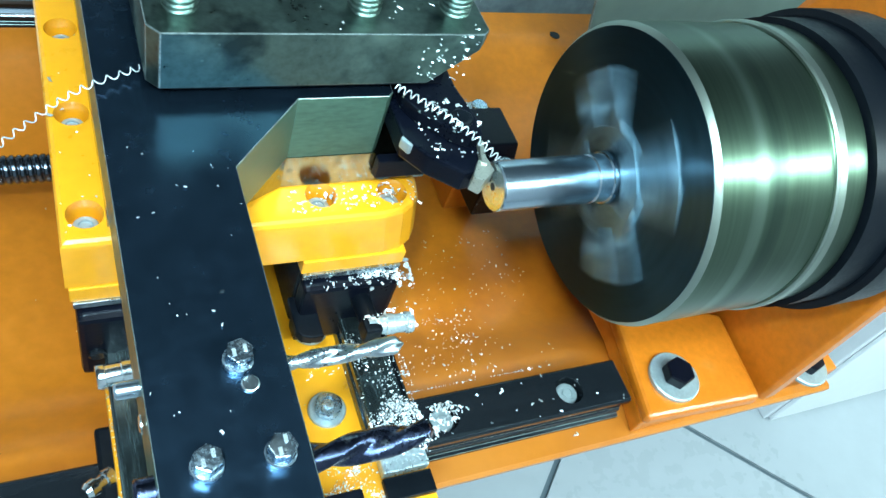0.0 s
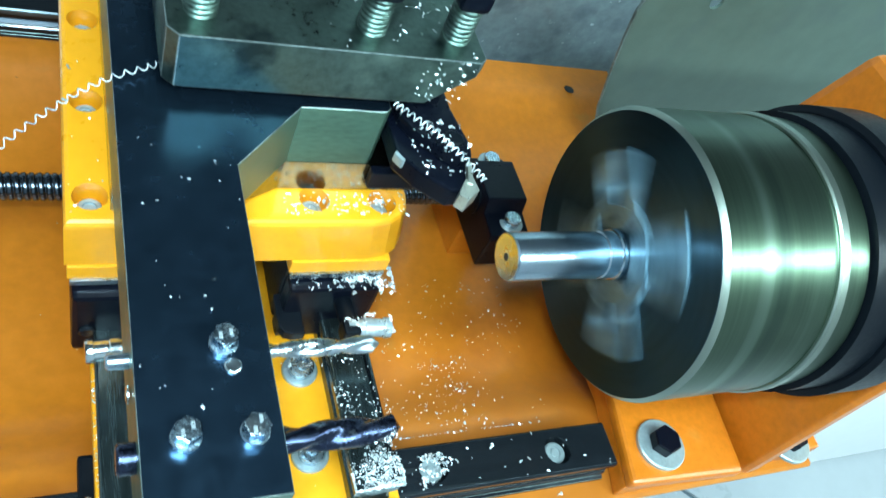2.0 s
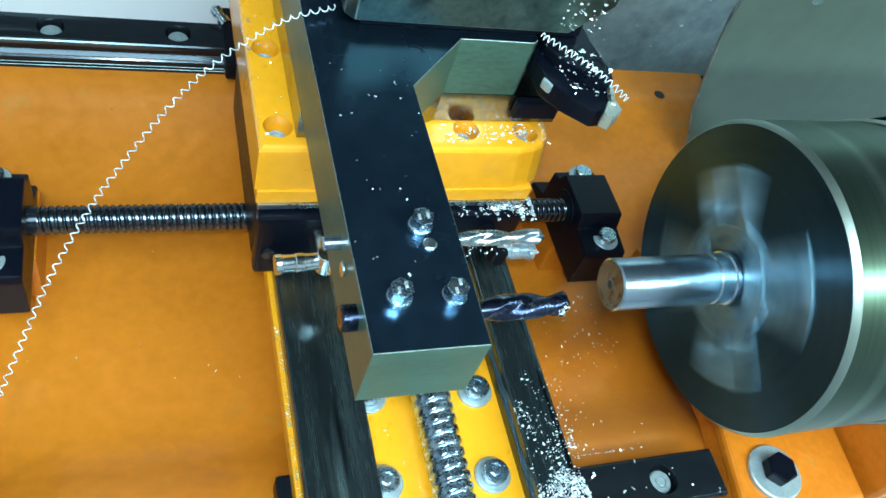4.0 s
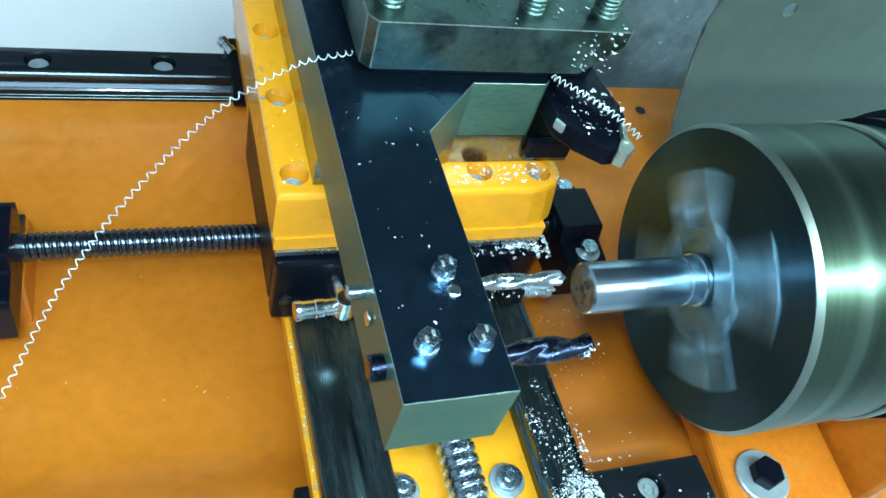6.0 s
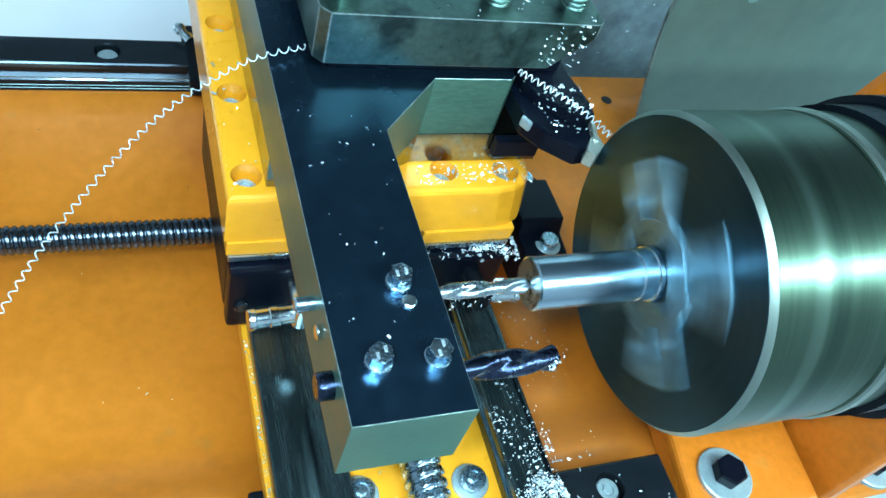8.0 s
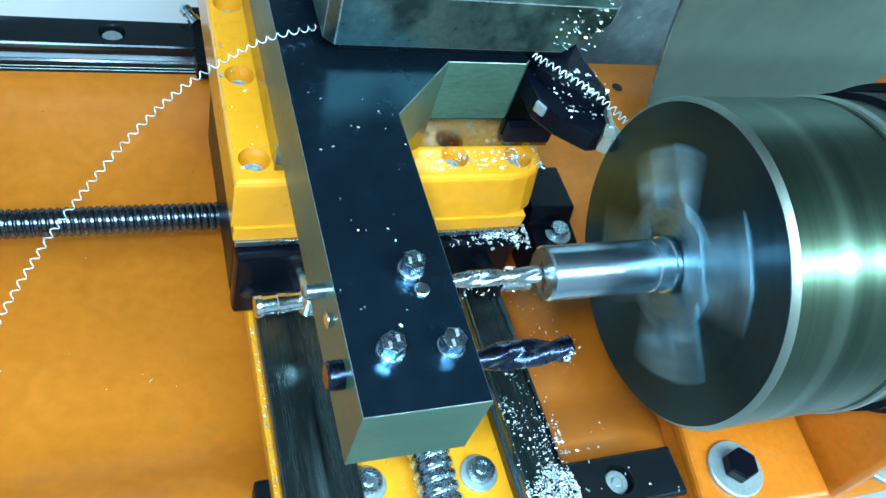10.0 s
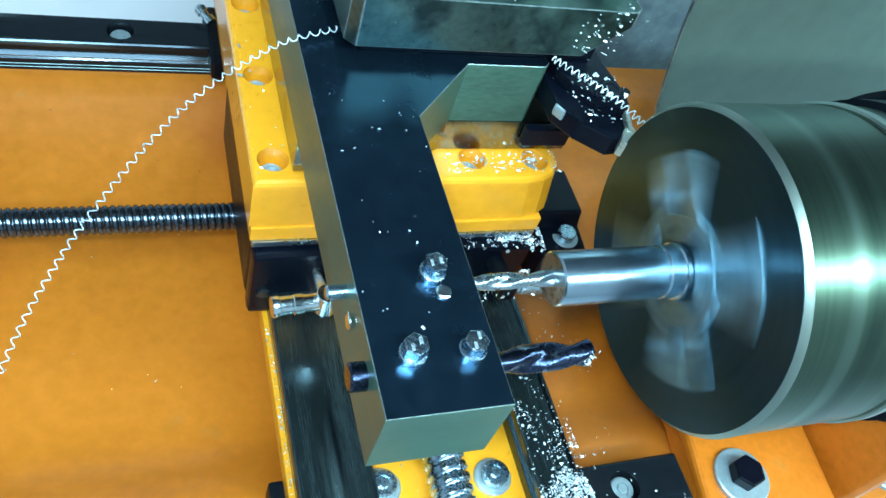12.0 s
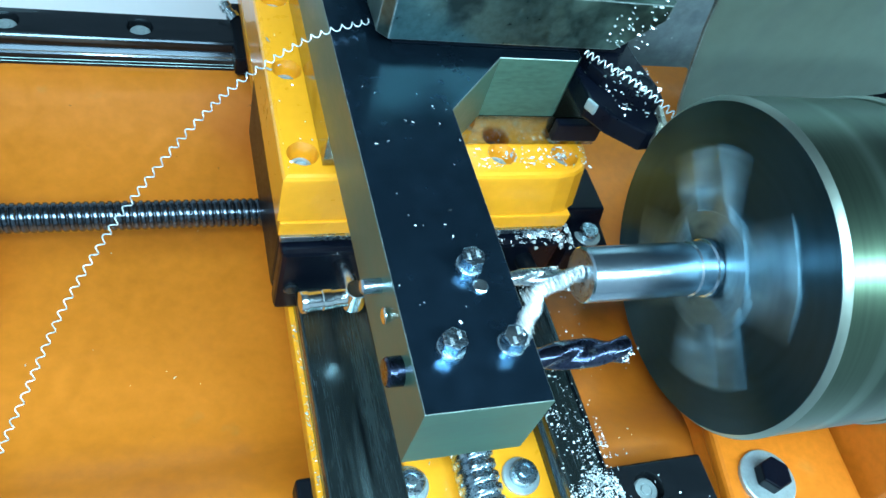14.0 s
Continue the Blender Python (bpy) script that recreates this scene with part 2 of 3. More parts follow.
def sweep(points, radius, steps=6, flat=1.0):
    """A wire along a list of points."""
    bm = bmesh.new()
    rings = []
    pts = [Vector(p) for p in points]
    for i, p in enumerate(pts):
        way = (pts[min(i + 1, len(pts) - 1)] - pts[max(i - 1, 0)]).normalized()
        side = way.cross(Vector((0.13, 0.21, 0.97))).normalized()
        up = way.cross(side)
        rings.append([bm.verts.new(p + (side * math.cos(a) * flat + up * math.sin(a)) * radius) for a in (2 * math.pi * k / steps for k in range(steps))])
    for a, b in zip(rings, rings[1:]):
        for i in range(steps):
            f = bm.faces.new((a[i], a[(i + 1) % steps], b[(i + 1) % steps], b[i]))
            f.smooth = True
    bm.faces.new(rings[0][::-1])
    bm.faces.new(rings[-1])
    return bm


def thread(p0, p1, r, pitch, depth, steps=14, starts=1):
    """A screw: a rod with a real helical groove of round section."""
    bm = bmesh.new()
    p0, p1 = Vector(p0), Vector(p1)
    way = (p1 - p0).normalized()
    side = way.orthogonal().normalized()
    other = way.cross(side)
    length = (p1 - p0).length
    rows = max(2, int(length / (pitch / 10)))
    rings = []
    for i in range(rows + 1):
        d = length * i / rows
        ring = []
        for k in range(steps):
            a = 2 * math.pi * k / steps
            phase = (d / pitch - k / steps * starts) % 1.0
            dip = max(0.0, math.sin(phase * 2 * math.pi)) ** 0.7
            ring.append(bm.verts.new(p0 + way * d + (side * math.cos(a) + other * math.sin(a)) * (r - depth * dip)))
        rings.append(ring)
    for a, b in zip(rings, rings[1:]):
        for k in range(steps):
            f = bm.faces.new((a[k], a[(k + 1) % steps], b[(k + 1) % steps], b[k]))
            f.smooth = True
    bm.faces.new(rings[0][::-1])
    bm.faces.new(rings[-1])
    bmesh.ops.recalc_face_normals(bm, faces=bm.faces)
    return bm


def bored(ob, holes, steps=28):
    """Sinks round holes into a part: (x, y, top, bottom, radius), in drawing units; straight down or, with an axis, along y."""
    base = origin_of(ob.parent)
    cutters = []
    for x, y, top, bottom, r, *axis in holes:
        way = (0, 1, 0) if axis else (0, 0, -1)
        start = (x, top, y) if axis else (x, y, top)
        bm = turned(((0, r), (abs(top - bottom), r)), start, way, steps)
        bmesh.ops.translate(bm, verts=bm.verts, vec=-base)
        bmesh.ops.scale(bm, verts=bm.verts, vec=(U, U, U))
        cutters.append(bm)
    bm = joined(*cutters)
    me = bpy.data.meshes.new("cutter")
    bm.to_mesh(me)
    bm.free()
    cutter = new("cutter", me)
    cutter.parent = ob.parent
    mod = ob.modifiers.new("bore", "BOOLEAN")
    mod.operation, mod.solver, mod.object = "DIFFERENCE", "EXACT", cutter
    bpy.context.view_layer.update()
    cut = bpy.data.meshes.new_from_object(ob.evaluated_get(bpy.context.evaluated_depsgraph_get()))
    ob.modifiers.clear()
    old, ob.data = ob.data, cut
    bpy.data.objects.remove(cutter)
    bpy.data.meshes.remove(me)
    return ob




def thing(name, base, label, category, group="", kind=""):
    """A top-level Empty at base (drawing units); its parts are meshes."""
    ob = new(name)
    ob.empty_display_size = 0.01
    ob.location = Vector(base) * U
    ob["base"] = [float(c) for c in base]
    return tagged(ob, label, category, group, kind)


def origin_of(ob):
    p = Vector(ob["base"]) if "base" in ob else Vector((0, 0, 0))
    return p if "base" in ob else (origin_of(ob.parent) if ob.parent else p)


def part(name, bm, mat, parent=None, label="", smooth=False, kind="", worn=0.0):
    """Links a bmesh in drawing units as one mesh object under a thing or a part."""
    base = origin_of(parent) if parent else Vector((0, 0, 0))
    bmesh.ops.translate(bm, verts=bm.verts, vec=-base)
    bmesh.ops.scale(bm, verts=bm.verts, vec=(U, U, U))
    for e in bm.edges:
        e.smooth = len(e.link_faces) == 2 and e.calc_face_angle(0) < 0.55
    # Narrow bevel faces get the pale edge colour with its painted glint.
    if worn:
        for f in bm.faces:
            if min(e.calc_length() for e in f.edges) < worn * U:
                f.material_index = 1
    me = bpy.data.meshes.new(name)
    bm.to_mesh(me)
    bm.free()
    if smooth:
        for poly in me.polygons:
            poly.use_smooth = True
    me.materials.append(mat)
    if worn:
        me.materials.append(WORN_GLINT)
    ob = new(name, me)
    ob.parent = parent
    return tagged(ob, label, kind=kind)


def setting(name, bm, mat, label, category):
    return tagged(part(name, bm, mat), label, category, kind="structure")


def flakes(places, size, seed, curl=0.5):
    """Loose turnings: one small bent strip at each (x, y, z)."""
    rng = random.Random(seed)
    verts, faces = [], []
    for x, y, z in places:
        a = rng.uniform(0, 6.28)
        s = size * rng.choice((0.3, 0.38, 0.48, 0.6, 0.8, 1.25)) * rng.uniform(0.7, 1.3)
        w = 0.2 * size + s * rng.uniform(0.2, 0.95)
        tilt = rng.uniform(-1.2, 1.2)
        n = len(verts)
        for i in range(4):
            u = (i / 3 - 0.5) * s * 2
            bend = math.sin(i / 3 * 3.1) * s * curl * rng.uniform(0.4, 1)
            for v in (-w / 2, w / 2):
                px, py = u, v + bend * 0.4
                verts.append((x + px * math.cos(a) - py * math.sin(a), y + px * math.sin(a) + py * math.cos(a), z + 0.25 + bend * 0.6 + (v + w / 2) * tilt + abs(u * 0.15)))
        for i in range(3):
            b = n + 2 * i
            faces.append((b, b + 1, b + 3, b + 2))
    me = bpy.data.meshes.new("turnings")
    me.from_pydata(verts, [], faces)
    bm = bmesh.new()
    bm.from_mesh(me)
    bpy.data.meshes.remove(me)
    bmesh.ops.solidify(bm, geom=list(bm.faces), thickness=0.18)
    return bm


def scatter(n, seed, x, y, z, heap=None):
    rng = random.Random(seed)
    out = []
    for _ in range(n):
        if heap:
            cx, cy, sx, sy, hz = heap
            if rng.random() < 0.12 or not out:
                hub = (rng.gauss(cx, sx), rng.gauss(cy, sy))
            px, py = rng.gauss(hub[0], sx * 0.28), rng.gauss(hub[1], sy * 0.22)
            px, py = min(max(px, x[0]), x[1]), min(max(py, y[0]), y[1])
            d = math.exp(-((px - cx) / sx) ** 2 / 2 - ((py - cy) / sy) ** 2 / 2)
            out.append((px, py, z + rng.uniform(0, hz) * d))
        else:
            out.append((rng.uniform(*x), rng.uniform(*y), z))
    return out


# ---- room ----
FLOOR = -1000
setting("floor", box(-2600, 3600, -2600, 3200, FLOOR - 40, FLOOR - 6, 0), GROUT, "dark cement bed under pale floor tiles", "floor")
setting("wall_north", box(-2600, 3600, 3200, 3320, FLOOR - 40, 2300, 0), WHITE, "plain white painted workshop wall", "wall")
setting("wall_south", box(-2600, 3600, -2720, -2600, FLOOR - 40, 2300, 0), WHITE, "plain white painted workshop wall", "wall")
setting("wall_west", box(-2720, -2600, -2720, 3320, FLOOR - 40, 2300, 0), WHITE, "plain white painted workshop wall", "wall")
setting("wall_east", box(3600, 3720, -2720, 3320, FLOOR - 40, 2300, 0), WHITE, "plain white painted workshop wall", "wall")
setting("ceiling", box(-2720, 3720, -2720, 3320, 2300, 2400, 0), DARK_CEILING, "plain dark grey workshop ceiling", "ceiling")

# ---- machine bed ----
BED_X0, BED_X1 = -460, 233
bed = thing("lathe_bed", (-100, 120, -60), "orange painted cast lathe bed with a recessed trough", "machine bed")
PROFILE = ((-60, 18), (-61, 24), (-59, 26), (-12, 26), (-4, 24.6), (4, 21), (12, 16.5), (20, 11.5), (28, 6.8), (36, 3.2), (46, 0.8), (60, 0), (170, 0), (200, 1.5), (225, 5), (250, 12), (268, 20), (280, 25), (286, 26), (310, 26), (312, 24), (312, -60), (290, -60), (286, -14), (-10, -14), (-14, -60), (-26, -60), (-26, 12))
part("casting", prism(PROFILE, BED_X0, BED_X1, 0, "x"), ORANGE, bed, smooth=True)
# No hole is cut here; a dark disc paints its shade.
part("tapped_hole", turned(((0, 4.6), (0.3, 4.2)), (181, 282, 26.0), (0, 0, 1), 24), BORE_SHADE, bed, "dark disc standing for the shade in a tapped hole")
for x0, x1 in ((24, 60), (-314, -269)):
    part("bearing_pad", box(x0 + 7, x1 - 3, 132, 180, -0.5, 34, 1.5), ORANGE, bed)
stand = thing("machine_stand", (-100, 125, FLOOR), "dark steel stand under the lathe bed", "stand")
part("cabinet", box(-400, 180, 130, 306, FLOOR, -60.5, 4), BLACK_OXIDE, stand)


def guide_rail(name, y0, x0, x1, label):
    rail = thing(name, ((x0 + x1) / 2, y0 + 13.5, 26), label, "guide rail", "lathe bed rails")
    y1 = y0 + 27
    prof = ((y0 - 0.6, 26), (y0 - 0.6, 28.6), (y0 + 1.5, 29.2), (y0 + 1.5, 32.6), (y0 + 2.8, 34.0), (y0 + 2.2, 34.6), (y0 + 5, 37), (y0 + 5, 40), (y0 + 0.5, 43), (y0 + 0.5, 46.4), (y0 + 1.8, 47.6), (y1 - 1.8, 47.6), (y1 - 0.5, 46.4), (y1 - 0.5, 43), (y1 - 5, 40), (y1 - 5, 37), (y1 - 1.5, 33), (y1 - 1.5, 26))
    body = part("rail_body", prism(prof, x0, x1, 0.3, "x", 1), RAIL, rail, "oiled dark steel rail", worn=0.5)
    holes = []
    x = 32.7
    while x > x0 + 10:
        if x < x1:
            holes.append((x, y0 + 13.5, 50, 40, 8.0))
            part("rail_bolt", joined(turned(((0, 6.2), (3.4, 6.2), (4.0, 5.6), (4.0, 3.4), (3.2, 3.2)), (x, y0 + 13.5, 40), (0, 0, 1), 20), hexagon(x, y0 + 13.5, 43.2, 44.2, 4.8)), DULL_ZINC, rail, "zinc socket bolt")
        x -= 75.6
    bored(body, holes)
    return rail


guide_rail("guide_rail", -47, BED_X0 + 5, 68, "dark oiled steel guide rail along the bed's front edge")
guide_rail("guide_rail", 287, BED_X0 + 5, 68, "dark oiled steel guide rail along the bed's rear edge")

# ---- ball screw along the bed and its bearing blocks ----
SY, SZ = 137.5, 60
screw = thing("ball_screw", (-120, SY, SZ), "dark oiled steel ball screw running along the bed", "ball screw")
part("threaded_shaft", thread((-272, SY, SZ), (40, SY, SZ), 7.4, 3.6, 0.8, 18), SCREW, screw)
part("end_journal", rod((-300, SY, SZ), (-268, SY, SZ), 7.5), RAIL, screw)


def bearing_block(x0, x1, label):
    b = thing("bearing_block", ((x0 + x1) / 2, SY, 34), label, "bearing block", "ball screw bearing blocks")
    prof = ((SY - 38, 34.2), (SY + 42, 34.2), (SY + 42, 38), (SY + 27, 44), (SY + 26, 66), (SY + 19, 68), (SY + 15, 76), (SY - 17, 76), (SY - 20, 66), (SY - 37, 64), (SY - 38, 60))
    part("housing", prism(prof, x0, x1, 1.2, "x"), BLACK_OXIDE, b)
    for y, z in ((SY - 27, 65.0), (SY + 21.5, 67.2)):
        part("washer", turned(((0, 8.2), (1.0, 8.2), (1.3, 7.8)), ((x0 + x1) / 2 + 3, y, z - 0.9), (0, 0, 1), 24), DULL_ZINC, b, "zinc washer")
        part("cap_bolt", joined(turned(((0, 5.5), (4.5, 5.5), (5.3, 4.9)), ((x0 + x1) / 2 + 3, y, z), (0, 0, 1), 20)), BOLT_ZINC, b, "zinc socket cap bolt")
    part("seal_ring", turned(((0, 13), (1.2, 13), (1.2, 10.4), (1.6, 10.4)), (x0, SY, SZ), (-1, 0, 0), 28), OILED, b)
    return b


bearing_block(28, 56, "black steel bearing block holding the ball screw's headstock end")
bearing_block(-310, -273, "black steel bearing block holding the ball screw's far end")

# ---- headstock ----
head = thing("headstock", (200, 60, 26), "orange cast headstock bolted on the bed, with a sloping web", "headstock")
part("foot", prism(((72, -58), (232, -54), (232, 120), (84, 120), (84, 0)), 26.4, 40, 1.5), HEAD_ORANGE, head)
part("pad", prism(((71, -60), (152, -63.5), (157.4, -6), (84, 14)), 40, 50, 4.5, segs=4), HEAD_ORANGE, head)
part("web", prism(((158, -60), (160, -62.5), (172, -61), (176, 40), (176, 110), (158, 110)), 40.2, 172, 1.2), HEAD_ORANGE, head, "upright orange web")
part("spindle_housing", prism(((-20, 26.6), (110, 26.6), (110, 140), (80, 250), (-20, 250), (-44, 190), (-20, 140)), 162, 420, 6, "x"), HEAD_ORANGE, head)


def flange_bolt(x, y, z, across, washer, bolt_mat, name, label, turn=0.3):
    b = thing(name, (x, y, z), label, "bolt", "headstock bolts")
    part("washer", turned(((0, washer), (2.2, washer), (2.8, washer - 0.8)), (x, y, z), (0, 0, 1), 36), DULL_ZINC, b, "dull zinc washer")
    part("hex_head", hexagon(x, y, z + 2.8, z + 10, across, turn), bolt_mat, b)
    return b


flange_bolt(98.5, -40.5, 50.2, 15.5, 15.5, BLACK_OXIDE, "hex_bolt", "black hex bolt on a zinc washer on the headstock foot")
flange_bolt(206, -47, 40.2, 15.5, 15.5, BLACK_OXIDE, "hex_bolt", "black hex bolt on a zinc washer behind the web")

# ---- chuck and workpiece ----
chuck = thing("lathe_chuck", (0, 0, SPINDLE), "dark steel lathe chuck spinning on the spindle", "chuck")
AX = (0, 0, SPINDLE)
part("body", turned(((1.3, 61.2), (2.6, 62.5), (56, 62.5), (57, 61.6), (58.5, 61.6), (59.5, 62.6), (63.5, 62.6), (64.5, 62.4), (76, 62.4), (77, 60)), AX, (1, 0, 0), 128), CHUCK_STEEL, chuck, "green-grey turned steel body")
part("face_rim", turned(((0.3, 60.6), (1.2, 61.8), (2.4, 62.7), (3.0, 62.4)), AX, (1, 0, 0), 128), RIM, chuck, "bright chamfered rim")
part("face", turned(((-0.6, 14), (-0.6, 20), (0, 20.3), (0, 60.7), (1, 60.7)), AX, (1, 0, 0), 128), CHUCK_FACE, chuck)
for k in range(4):
    a = radians(42 + 90 * k)
    jaw = joined(prism(((-13, 20), (-2, 20), (-2, 44), (-13, 44)), 0, 1.1, 0.15), prism(((2, 20), (13, 20), (13, 44), (2, 44)), 0, 1.1, 0.15),
                 prism(((-7, 11), (7, 11), (15, 15), (15, 21), (-15, 21), (-15, 15)), 0, 1.7, 0.2))
    turn = Matrix.Translation(AX) @ Matrix(((0, 0, -1, 0), (-math.sin(a), math.cos(a), 0, 0), (math.cos(a), math.sin(a), 0, 0), (0, 0, 0, 1)))
    bmesh.ops.transform(jaw, matrix=turn, verts=jaw.verts)
    bmesh.ops.recalc_face_normals(jaw, faces=jaw.faces)
    part("jaw", jaw, JAW, chuck, "ground steel jaw")
part("band", turned(((58.8, 62.9), (59.5, 63.8), (63.3, 63.8), (64.2, 62.9)), AX, (1, 0, 0), 128), RIM, chuck, "bright raised band")
back = thing("spindle_flange", (100, 0, SPINDLE), "black spindle flange behind the chuck", "flange")
part("back_plate", turned(((77.5, 58), (78, 65), (97, 65), (98, 63.5)), AX, (1, 0, 0), 96), OILED, back)
part("hub", turned(((98, 66), (99, 69), (123, 69), (124.5, 67)), AX, (1, 0, 0), 96), OILED, back)
part("belt_cover", turned(((125, 60), (130, 62), (157.6, 62)), AX, (1, 0, 0), 72), BLACK_OXIDE, back)
bar = thing("workpiece", (-26, 0, SPINDLE), "bright turned steel bar held in the chuck", "workpiece")
part("bar", turned(((-53.85, 9.4), (-53.3, 9.98), (-12, 9.98), (-11.4, 9.5), (-10.4, 9.5), (-9.8, 10.1), (-4, 10.1), (-3.6, 10.9), (-0.7, 10.9)), AX, (1, 0, 0), 64), BRIGHT, bar)
part("end_face", turned(((-54.0, 9.3), (-53.8, 9.5)), AX, (1, 0, 0), 64), FACED, bar, "freshly faced bar end")
# The centre hole's shade is a dark disc on the end face.
part("centre_bore", turned(((-54.15, 1.6), (-53.9, 1.7)), AX, (1, 0, 0), 20), BORE_SHADE, bar, "dark disc standing for the shade in the centre hole")

# ---- chip guard and panels behind ----
guard = thing("chip_guard", (240, 226, 26), "grey steel chip guard sheet with a curved edge behind the chuck", "chip guard")
edge = [(182, 26), (174, 45), (166, 62), (157, 95), (149, 128), (145, 152), (146, 172), (152, 188), (166, 202), (186, 212), (214, 220), (470, 260), (470, 26)]
bored(part("sheet", prism(edge, 225, 227.5, 0, "y", 1), SHEET, guard), [(203.5, 167.5, 220, 232, 5.4, "y")])
part("turned_hem", sweep([(x - 0.4, 226.2, z) for x, z in edge[:11]], 1.3, 6), WORN_GLINT, guard, "bright worn sheet edge")
rear = thing("rear_panel", (180, 356, FLOOR), "dark grey speckled sheet panel behind the bed", "panel")
part("sheet", box(-40, 700, 352, 356, -13, 420, 1), PANEL, rear)
part("skirt", box(-40, 700, 357, 360, FLOOR, 60, 0.5), BLACK_OXIDE, rear, "black skirt")
part("tray_floor", box(-40, 700, 316, 356.5, -20, -14, 0.5), BLACK_OXIDE, rear, "black drip tray")
cabinet = thing("white_cabinet", (-420, 500, FLOOR), "plain white cabinet standing behind the lathe", "cabinet")
part("carcass", box(-900, -74, 420, 700, FLOOR, 52, 3), WHITE, cabinet)
part("worktop", box(-904, -70, 416, 704, 52.5, 62, 2), WHITE, cabinet)

cupboard = thing("white_cupboard", (1800, 400, FLOOR), "plain white cupboard standing on the tiled floor", "cupboard")
part("carcass", box(1170, 3200, 200, 700, FLOOR, 0, 4), WHITE, cupboard)
for x0 in (1180, 1855, 2530):
    part("door", box(x0, x0 + 662, 190, 199, FLOOR + 8, -12, 3), WHITE, cupboard)

# ---- carriage on the bed rails ----
carriage = thing("carriage", (-75, 120, 48), "orange carriage plate riding on the bed rails", "carriage")
part("saddle_plate", box(-139.6, -7, -86, 338, 49, 60, 1.5), YELLOW, carriage)
for y0 in (-62, 272):
    for x0 in (-146, -54):
        part("bearing_truck", box(x0, x0 + 50, y0, y0 + 57, 35, 48.8, 2), OILED, carriage, "black linear bearing truck")
part("ball_nut", rod((-110, SY, SZ - 9), (-50, SY, SZ - 9), 9), RAIL, carriage)
for x0, x1 in ((-138.5, -106), (-34.5, -13)):
    prof = ((x0 + 1.5, 60), (x0 + 1.5, 66), (x0 + 4, 69), (x0 + 4, 72), (x0, 75), (x0, 79), (x0 + 1, 80), (x1 - 1, 80), (x1, 79), (x1, 75), (x1 - 4, 72), (x1 - 4, 69), (x1 - 1.5, 66), (x1 - 1.5, 60))
    part("cross_rail", prism(prof, -84 if x0 < -100 else -50, 336, 0.3, "y", 1), CROSS_RAIL, carriage, "oiled dark steel cross rail", worn=0.5)
for x, y in ((-46.5, -23), (-99.5, -20), (-44, 21), (-99, 24)):
    w = part("washer", turned(((0, 9.0), (1.5, 9.0), (2, 8.4), (2, 7.0), (1.6, 6.8), (1.6, 6.6)), (x, y, 60), (0, 0, 1), 30), DULL_ZINC, carriage, "dull zinc washer")
    part("bolt_head", joined(turned(((0, 6.0), (1, 6.2), (4.6, 6.2), (5.4, 5.4), (5.4, 3.6), (4.2, 3.4)), (x, y, 62), (0, 0, 1), 28), hexagon(x, y, 66, 67.6, 4.6, 0.2)), BOLT_ZINC, w, "bright zinc bolt head")
part("cross_screw", thread((-71, -80, 70), (-71, 120, 70), 9.6, 5.6, 1.3, 28), BOLT_ZINC, carriage, "bright cross feed ball screw")
for x, y, way in ((-143, 311, (-0.55, 0.75, 0.35)), (-141, -28, (-0.75, -0.5, 0.25))):
    part("grease_nipple", turned(((0, 4.2), (4, 4.2), (4.4, 3.0), (8, 3.0), (8.4, 4.0), (12, 4.0), (14, 2.6)), (x, y, 49), way, 18), ZINC, carriage, "nickel grease nipple")
part("wiper_block", box(-31, -8.5, -61, -52, 60.2, 66.5, 0.8), PALE_ZINC, carriage, "pale chip-dusted wiper block")
part("wiper_seal", box(-31.5, -8, -73, -62, 60.2, 64, 0.8), OILED, carriage, "black rubber wiper seal")
part("screw_bearing", box(-92, -50, -86, -72, 60, 92, 1.5), BLACK_OXIDE, carriage)

# ---- cross slide ----
slide = thing("cross_slide", (-80, 160, 112), "amber painted cross slide with sunk bolts", "cross slide")
casting = prism(((-150, 80), (-25, 80), (-16.5, 81.6), (-10.5, 85.2), (-6.5, 91), (-5, 98), (-5, 300), (-150, 300)), 122.5, 150, 3.8, segs=4, top_only=True)
for v in casting.verts:
    if v.co.x > -30:
        v.co.x += 5.0 * (150 - v.co.z) / 27.5
slide_body = part("casting", casting, YELLOW, slide)
for x0, x1 in ((-149, -106), (-56.5, -8.5)):
    part("foot_strip", box(x0, x1, 79, 298, 113.5, 122, 0.6), YELLOW, slide)
    part("shim", box(x0 + 1, x1 - 1, 78, 297, 110, 113.3, 0.3), FACED, slide, "bare steel shim")
    truck = part("bearing_truck", box(x0 + 1.5, x1 - 1, 84, 190, 66, 109.8, 2), OILED, slide, "black linear bearing truck")
    part("end_cap", box(x0 + 1.5, x1 - 1, 73, 83.5, 64, 108, 2.5), BLACK_OXIDE, truck, "black plastic end cap")
    part("cap_screw", turned(((0, 3.6), (1.4, 3.6), (2, 2.8)), (x0 + 8, 73, 82), (0, -1, 0), 18), RAIL, truck, "oiled cap screw")
part("seal_tab", prism(((-58, 66), (-56, 62.5), (-52, 61), (-46, 61), (-46, 84), (-58, 84)), 82, 88, 0.8), OILED, slide, "black rubber seal tab")
SUNK = ((-140.4, 145.5), (-140.4, 93.5), (-50, 93.5), (-18.5, 92.5), (-140.4, 197), (-140.4, 249))
bored(slide_body, [(x, y, 153, 139, 6.7) for x, y in SUNK])
